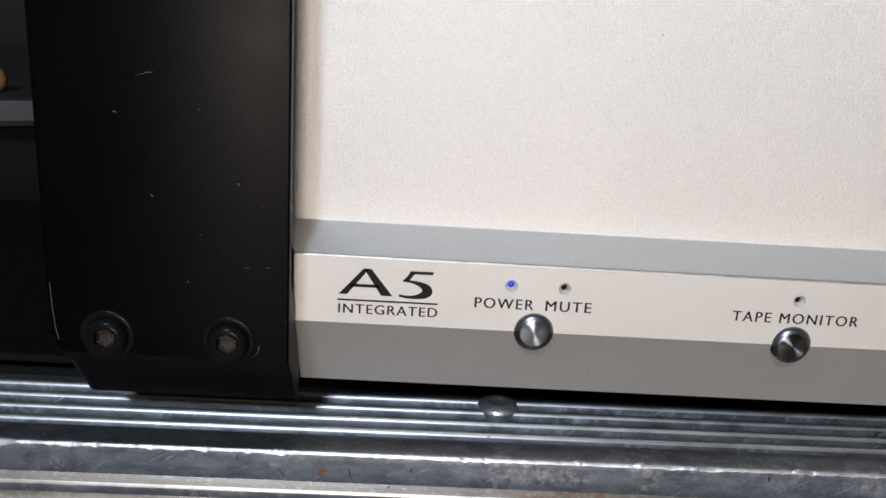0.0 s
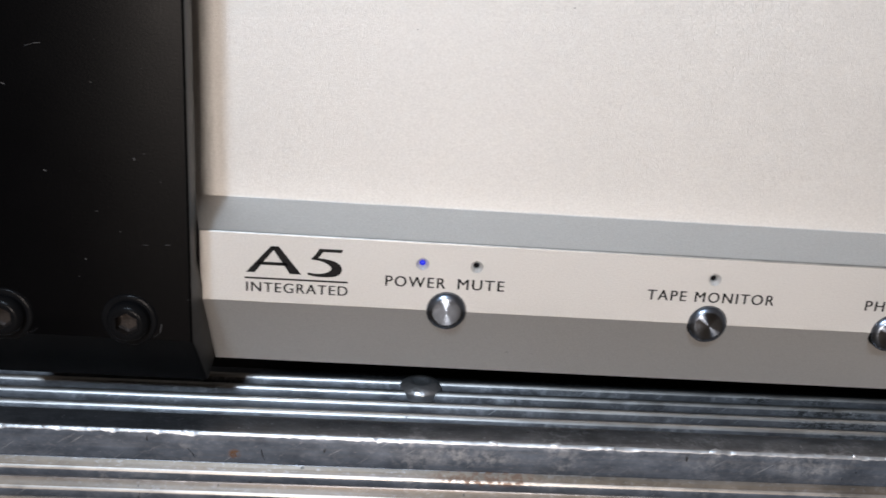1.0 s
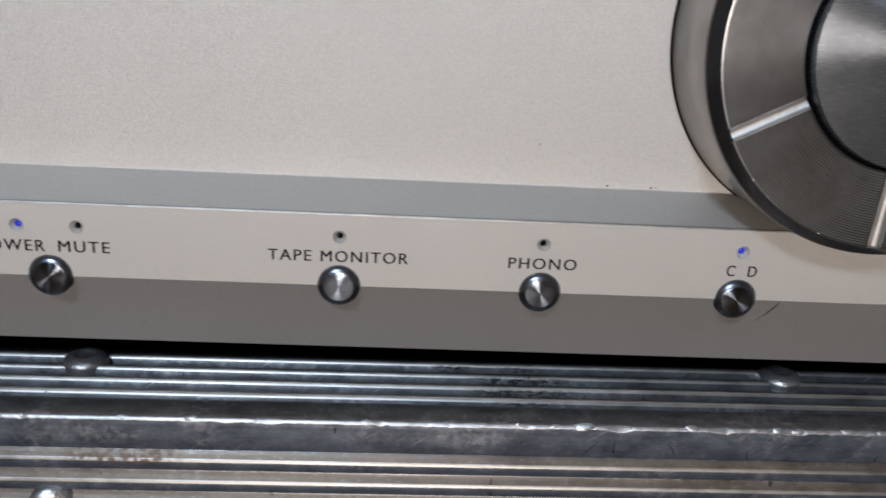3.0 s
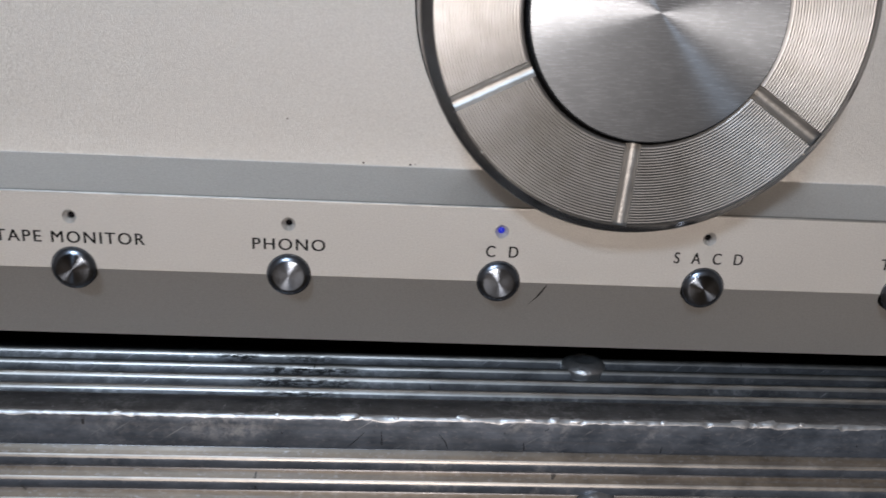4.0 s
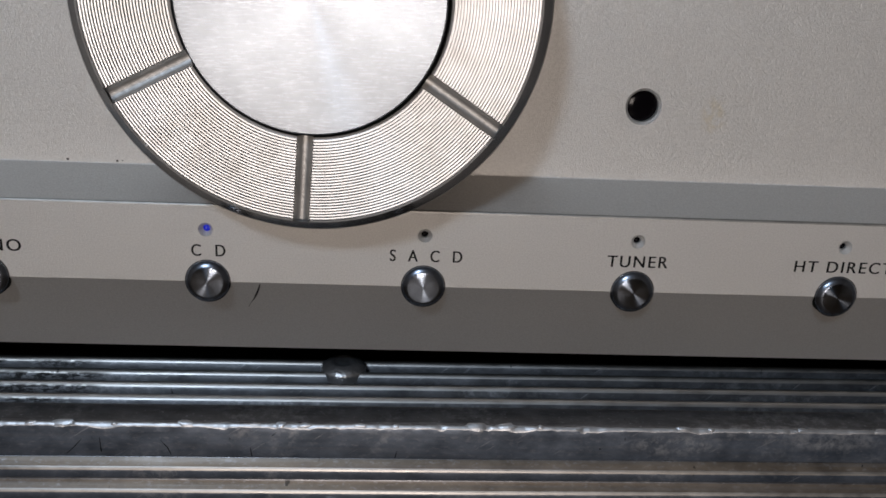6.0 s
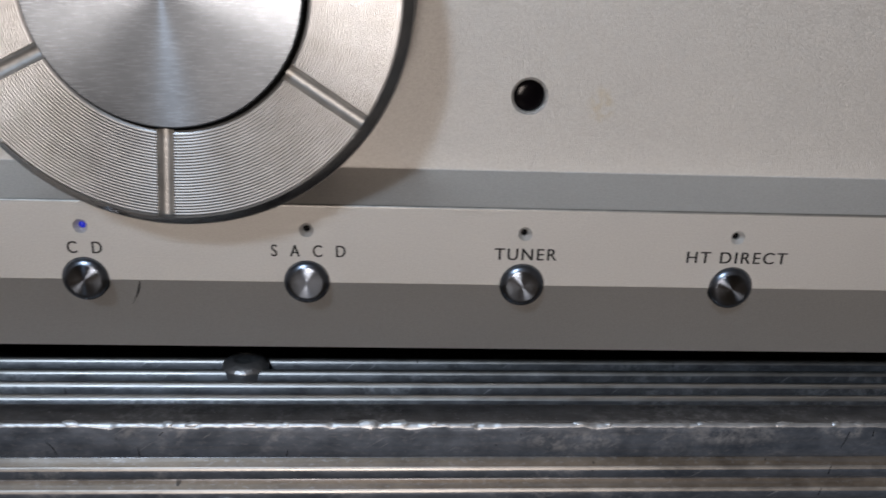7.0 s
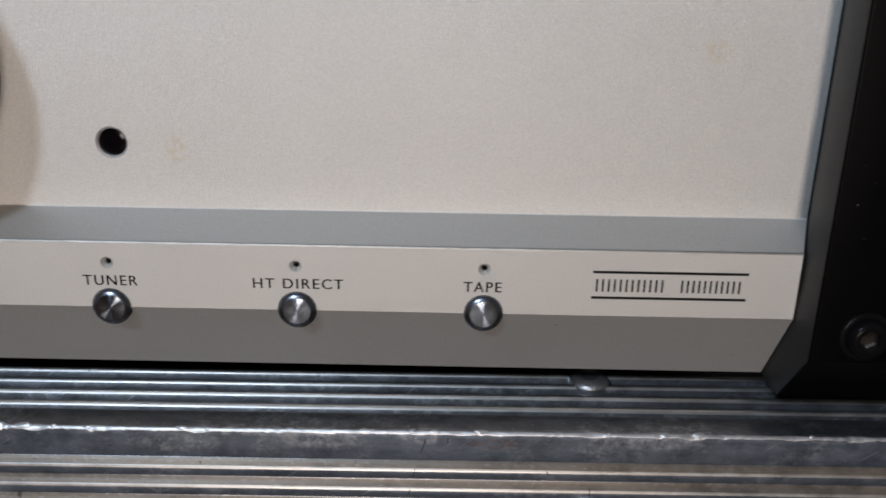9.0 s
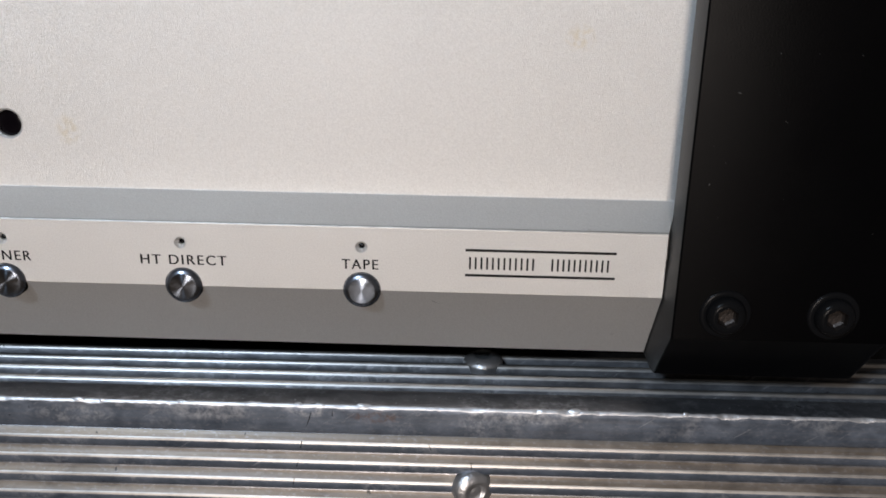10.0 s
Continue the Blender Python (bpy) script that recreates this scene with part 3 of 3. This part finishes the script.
    words = [("POWER", -143.3, -132.8), ("MUTE", -130.6, -122.4), ("TAPE MONITOR", -96.7, -73.6), ("PHONO", -56.7, -45.2), ("C  D", -19.3, -14.1),
             ("S  A  C  D", 11.6, 23.0), ("TUNER", 46.4, 56.2), ("HT DIRECT", 77.2, 93.5), ("TAPE", 115.3, 122.1)]
    for text, x0, x1 in words:
        lettering("lettering", text, x0, x1, 19.75, 21.7, panel, 0.0, 1.2)
    lettering("lettering", "INTEGRATED", -167.5, -149.9, 17.42, 19.22, panel, -0.002, 1.15)
    model_name(panel)
    part("printed_line", block(-167.75, -149.9, -0.04, 0.02, 19.79, 20.11), INK, panel)
    for z in (24.05, 19.1):
        part("printed_line", block(138.4, 166.3, -0.04, 0.02, z - 0.25, z + 0.25), INK, panel)
    # maker's plate: plain bars in place of the name
    for start, end, strokes in ((139.1, 151.9, 12), (154.4, 165.7, 11)):
        pitch = (end - start) / strokes
        for k in range(strokes):
            x = start + pitch * k
            part("printed_bar", block(x, x + 0.36, -0.04, 0.02, 20.3, 22.7), INK, panel)
    # scratches and specks of dirt
    def rake(x, z):
        return (x, (15.52 - z) * 10.5 / 16.35 - 0.03, z - 0.02)

    def ribbon(points, width):
        bm = bmesh.new()
        for (xa, za), (xb, zb), wa, wb in zip(points, points[1:], width, width[1:]):
            face(bm, [rake(xa - wa, za), rake(xa + wa, za), rake(xb + wb, zb), rake(xb - wb, zb)])
        part("scratch", bm, INK, panel)

    ribbon([(-8.9, 15.3), (-9.15, 14.4), (-9.6, 13.2), (-10.15, 12.0), (-10.6, 11.3), (-11.4, 9.9)], [0.05, 0.13, 0.17, 0.13, 0.06, 0.03])
    ribbon([(132.2, 13.0), (132.8, 12.6), (133.6, 12.4)], [0.03, 0.10, 0.04])
    ribbon([(-120.0, 5.0), (-119.6, 4.85)], [0.14, 0.14])
    ribbon([(-115.2, 4.9), (-114.9, 4.8)], [0.12, 0.12])
    ribbon([(87.0, 11.2), (87.25, 11.1)], [0.10, 0.10])
    for x, y, z, r in ((-140.2, DEEP, 63.2, 0.09), (-114.1, DEEP, 68.4, 0.11), (-39.7, DEEP, 32.75, 0.2), (-32.0, DEEP, 32.7, 0.18), (-31.2, DEEP, 32.8, 0.12), (-52, DEEP, 39.5, 0.14)):
        bm = bmesh.new()
        face(bm, [(x + r * (0.6 + 0.7 * abs(math.sin(3 * k + x))) * math.cos(k * math.pi / 4), y - 0.02, z + r * (0.6 + 0.6 * abs(math.cos(2 * k + x))) * math.sin(k * math.pi / 4)) for k in range(8)])
        part("dirt_speck", bm, SOCKET, panel)
    return panel


def indicators(root):
    for state, x in LEDS:
        dome = lathe([(0.6, -0.3), (0.56, 0.1), (0.4, 0.35), (0.0, 0.48)], 20)
        lamp = part("indicator_lamp", dome, BLUE if state == "on" else LENS, root, "lit blue indicator lamp" if state == "on" else "unlit dark indicator lamp", True)
        lamp.matrix_basis = pose(x * 0.001, 0.0012 if state == "on" else 0.0014, LED_Z * 0.001, 90)


def sensor_window(root):
    ob = part("sensor_window", lathe([(2.62, -0.5), (2.62, 0.1), (2.4, 0.2), (1.2, 0.3), (0.0, 0.32)], 40), LENS, root, "black round remote sensor window", True)
    ob.matrix_basis = pose(0.0514, 0.0088, 0.0444, 90)


def push_button(root, x):
    body = lathe([(3.2, -9.0), (3.2, -6.5), (3.42, -6.3), (3.42, 0.10), (3.3, 0.14), (2.6, 0.6), (2.53, 0.81), (2.50, 0.83), (2.44, 0.84), (1.2, 0.87), (0.0, 0.89)], 64)
    ob = part("push_button", body, BUTTON, root, "turned steel push button", 12)
    ob.matrix_basis = pose(x * 0.001, 0, 0.0156, 90)
    part("bevel", lathe([(3.42, 0.06), (3.41, 0.16), (3.36, 0.26), (3.0, 0.55), (2.57, 0.80), (2.52, 0.81)], 64), POLISHED, ob, "polished bevelled edge", 30)
    part("collar", lathe([(3.56, -9.0), (3.56, 0.02), (3.44, 0.02), (3.44, -9.0)], 48), DARK, ob)
    return ob


def volume_knob(root):
    cx, cz = 0.6, 59.7
    ob = part("volume_knob", lathe([(32.2, -8.5), (32.2, -8.2), (32.6, -7.7), (32.35, 6.8), (32.28, 7.4), (32.1, 7.6)], 192), SIDE, root, "large silver volume knob with a turned face", 40)
    ob.matrix_basis = pose(cx * 0.001, -0.001, cz * 0.001, 90)
    part("back_rim", lathe([(32.5, -8.5), (32.75, -8.45), (32.85, -8.2), (32.5, -7.75)], 192), DARK, ob, "", True)
    part("bevel", lathe([(32.1, 7.6), (30.75, 9.2), (30.5, 9.6)], 192), CHAMFER, ob, "dark bevelled edge", True)
    first, slot, inner, outer = -63.2 - 60, 1.15, 18.4, 30.6
    turn = [radians(-90 + first + 60 * k) for k in range(6)]
    rings = []
    count = 28
    for k in range(count):
        a = inner + 0.35 + (outer - inner - 0.6) * k / count
        p = (outer - inner - 0.6) / count
        rings += [(a, 9.625), (a + p * 0.40, 9.65), (a + p * 0.54, 9.1), (a + p * 0.86, 9.1)]
    rings = [(inner, 7.2), (inner, 9.45)] + rings + [(outer - 0.25, 9.62), (outer, 9.55)]
    for k in range(6):
        bm = bmesh.new()
        rows = []
        for u in range(41):
            row = []
            for r, h in rings:
                off = math.asin(slot / r)
                a = turn[k] + off + (radians(60) - 2 * off) * u / 40
                row.append(bm.verts.new((r * math.cos(a), r * math.sin(a), h)))
            rows.append(row)
        for a, b in zip(rows, rows[1:]):
            for j in range(len(rings) - 1):
                bm.faces.new((a[j], a[j + 1], b[j + 1], b[j]))
        part("grooved_segment", bm, RING, ob, "finely grooved silver segment")
        groove = bmesh.new()
        c, s = math.cos(turn[k]), math.sin(turn[k])
        cross = [(-slot, 9.55), (-slot * 0.93, 9.2), (-slot * 0.5, 8.75), (0.0, 8.6), (slot * 0.5, 8.75), (slot * 0.93, 9.2), (slot, 9.55)]
        rows = [[groove.verts.new((r * c - v * s, r * s + v * c, h)) for v, h in cross] for r in (inner - 0.03, 24.0, outer + 0.2)]
        for a, b in zip(rows, rows[1:]):
            for j in range(len(cross) - 1):
                groove.faces.new((a[j], a[j + 1], b[j + 1], b[j]))
        part("milled_groove", groove, MILLED, ob, "", True)
    part("gap_ring", lathe([(18.6, 7.0), (17.3, 7.0)], 96), DARK, ob)
    part("cap", lathe([(17.75, 6.5), (17.75, 10.9), (17.55, 11.15), (16.0, 11.2), (0.0, 11.25)], 160), CAP, ob, "spun steel knob cap", 30)
    # small bright dents along the edge of the turned face
    for turn_by, r, size in ((-72, 30.55, 0.3), (-48, 30.6, 0.42), (-41, 30.62, 0.3), (-37.5, 30.6, 0.22), (-21, 30.6, 0.3), (33, 30.6, 0.25), (52, 30.62, 0.4), (64, 30.6, 0.3), (-83, 30.6, 0.3)):
        a = radians(-90 + turn_by)
        dent = part("dent", lathe([(0.0, 0.06), (size * 0.4, 0.045), (size * 0.6, 0.0)], 7), MILLED, ob, "", True)
        dent.matrix_basis = pose((r - 0.15) * 0.001 * math.cos(a), (r - 0.15) * 0.001 * math.sin(a), 0.00957, 0, 0, turn_by)
    part("dent", lathe([(0.0, 0.1), (0.2, 0.0)], 7), RIVET, ob).matrix_basis = pose(0.0238, -0.0215, 0.0067)


def end_cheek(root, side):
    """A black upright end piece; x runs outwards from the panel."""
    w, drop, top = 39.9 if side < 0 else 40.4, 2.0 if side < 0 else 1.2, 114.0
    bm = bmesh.new()

    def front_y(z):
        return -8.0 if z > 11.0 else -8.0 + (11.0 - z) * 0.82

    def reach(z):
        return w if z >= 14 else w - drop * (14 - z) / 5.5 if z >= 8.5 else w - drop

    rows = []
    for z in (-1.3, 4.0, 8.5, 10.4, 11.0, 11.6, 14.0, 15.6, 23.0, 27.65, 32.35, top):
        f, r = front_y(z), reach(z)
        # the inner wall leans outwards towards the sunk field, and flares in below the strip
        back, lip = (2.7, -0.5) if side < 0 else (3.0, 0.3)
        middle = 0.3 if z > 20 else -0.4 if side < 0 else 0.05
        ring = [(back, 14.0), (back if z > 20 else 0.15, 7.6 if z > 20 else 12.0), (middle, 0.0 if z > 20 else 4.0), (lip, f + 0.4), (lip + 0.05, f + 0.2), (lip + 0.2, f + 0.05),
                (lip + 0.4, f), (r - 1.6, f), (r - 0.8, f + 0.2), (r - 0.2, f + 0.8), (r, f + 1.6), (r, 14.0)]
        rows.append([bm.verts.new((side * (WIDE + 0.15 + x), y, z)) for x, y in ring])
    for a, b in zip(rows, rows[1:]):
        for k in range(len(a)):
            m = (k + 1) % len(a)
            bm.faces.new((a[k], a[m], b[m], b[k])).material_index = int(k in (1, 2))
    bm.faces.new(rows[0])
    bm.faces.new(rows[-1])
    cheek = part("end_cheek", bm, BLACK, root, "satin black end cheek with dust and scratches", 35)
    # inner wall faces take the lit copy of the paint
    cheek.data.materials.append(INNER_LIT)
    if side < 0:
        scratches = [([(-214.4, 23.3), (-214.3, 19.4), (-214.0, 15.4), (-213.6, 13.2)], 0.05), ([(-202.8, 10.9), (-201.1, 11.5), (-200.4, 12.1)], 0.06),
                     ([(-181.4, 11.4), (-180.3, 12.4), (-180.0, 13.9)], 0.05), ([(-182.5, 27.6), (-181.6, 27.7)], 0.06), ([(-178.9, 27.8), (-178.2, 27.9)], 0.08),
                     ([(-198.8, 58.0), (-197.4, 58.5), (-196.3, 58.7)], 0.10), ([(-183.4, 41.9), (-183.2, 41.6)], 0.08), ([(-197.3, 39.2), (-196.9, 39.0)], 0.08), ([(-202.6, 52.3), (-202.1, 52.2)], 0.10)]
        for points, width in scratches:
            bm = bmesh.new()
            for (xa, za), (xb, zb) in zip(points, points[1:]):
                face(bm, [(xa - width, -8.03, za), (xa + width, -8.03, za + width), (xb + width, -8.03, zb), (xb - width, -8.03, zb - width)])
            part("scratch", bm, SCUFF, cheek)
    spots = ((-205.4, 14.4), (-185.2, 14.4)) if side < 0 else ((184.9, 16.0), (203.9, 16.2))
    for x, z in spots:
        washer = part("washer", lathe([(4.6, -0.4), (4.6, 0.12), (4.3, 0.32), (3.6, 0.36), (3.3, 0.2)], 48), BOLT, cheek, "black washer", True)
        washer.matrix_basis = pose(x * 0.001, -0.008, z * 0.001, 90)
        bolt = bmesh.new()
        dome = [(3.55, 0.0), (3.5, 0.9), (3.2, 1.5), (2.75, 1.85), (2.3, 1.95)]
        rows = [[bolt.verts.new((r * math.cos(a), r * math.sin(a), h)) for r, h in dome] for a in [2 * math.pi * k / 48 for k in range(48)]]
        hexagon = []
        for k in range(48):
            a = 2 * math.pi * k / 48
            local = (a + math.pi / 6) % (math.pi / 3) - math.pi / 6
            r = 1.72 / math.cos(local)
            hexagon.append(bolt.verts.new((r * math.cos(a), r * math.sin(a), 1.9)))
        for k in range(48):
            m = (k + 1) % 48
            for j in range(len(dome) - 1):
                bolt.faces.new((rows[k][j], rows[k][j + 1], rows[m][j + 1], rows[m][j]))
            bolt.faces.new((rows[k][-1], hexagon[k], hexagon[m], rows[m][-1]))
        head = part("bolt", bolt, BOLT, cheek, "black domed socket bolt", 40)
        head.matrix_basis = pose(x * 0.001, -0.0081, z * 0.001, 90, 0, 0)
        hollow = bmesh.new()
        rims = []
        for h, k in ((1.9, 1.0), (0.7, 0.97), (0.35, 0.75)):
            rims.append([hollow.verts.new((1.98 * k * math.cos(math.pi / 3 * j + math.pi / 6), 1.98 * k * math.sin(math.pi / 3 * j + math.pi / 6), h)) for j in range(6)])
        for a, b in zip(rims, rims[1:]):
            for j in range(6):
                hollow.faces.new((a[j], a[(j + 1) % 6], b[(j + 1) % 6], b[j]))
        hollow.faces.new(rims[-1])
        part("hex_socket", hollow, SOCKET, cheek, "worn bare hex socket").matrix_basis = pose(x * 0.001, -0.0081, z * 0.001, 90)
    return cheek


def amplifier():
    root = empty("amplifier", 0, 0, 0)
    front_panel(root)
    indicators(root)
    sensor_window(root)
    for x in (-85, -51, -17, 17, 51, 85, 119, -132.3):
        push_button(root, x)
    volume_knob(root)
    for side in (-1, 1):
        end_cheek(root, side)
    part("chassis", block(-172, 172, 13.5, 380, 1.0, 108, 1.0), BLACK, root, "black steel chassis")
    for x in (-150, 150):
        for y in (70, 340):
            part("foot", lathe([(0.0, -12.4), (16, -12.4), (17, -11), (18, 1.0), (0.0, 1.0)], 40), DARK, root).matrix_basis = pose(x * 0.001, y * 0.001, 0)
    tagged(root, "silver-fronted stereo amplifier with black end cheeks", "amplifier")


def clutter():
    # Made-up box: carries the grey case and fills the dark below it
    tagged(part("added_black_box", block(-470, -272, 150, 330, -12.4, 14, 3), DARK), "added black box filling the dark area below the grey case", "box")
    # Added sheet, set by the camera's view, for a black area of unknown kind
    mat = part("black_cover", block(-470, -217.5, 27.5, 149, -8.85, -7.0, 0.5), DARK)
    tagged(mat, "added thin black sheet hiding the profile's back beside the amplifier", "mat")
    parcel = part("flat_case", block(-85, 85, -90, 90, 0, 11, 3), GREY)
    parcel.matrix_basis = pose(-0.376, 0.235, 0.0141, 0, 0, 25)
    tagged(parcel, "grey plastic case lying on a black box", "case")
    tan = part("wooden_ball", lathe([(0.0, 0.0), (2.6, 0.5), (4.4, 2.6), (4.8, 4.8), (3.8, 7.6), (1.8, 9.2), (0.0, 9.6)], 32), TAN, None, "", True)
    tan.matrix_basis = pose(-0.3145, 0.185, 0.0251)
    tagged(tan, "small tan wooden ball on a grey case", "ball")


room()
bench()
edge_profile()
amplifier()
clutter()
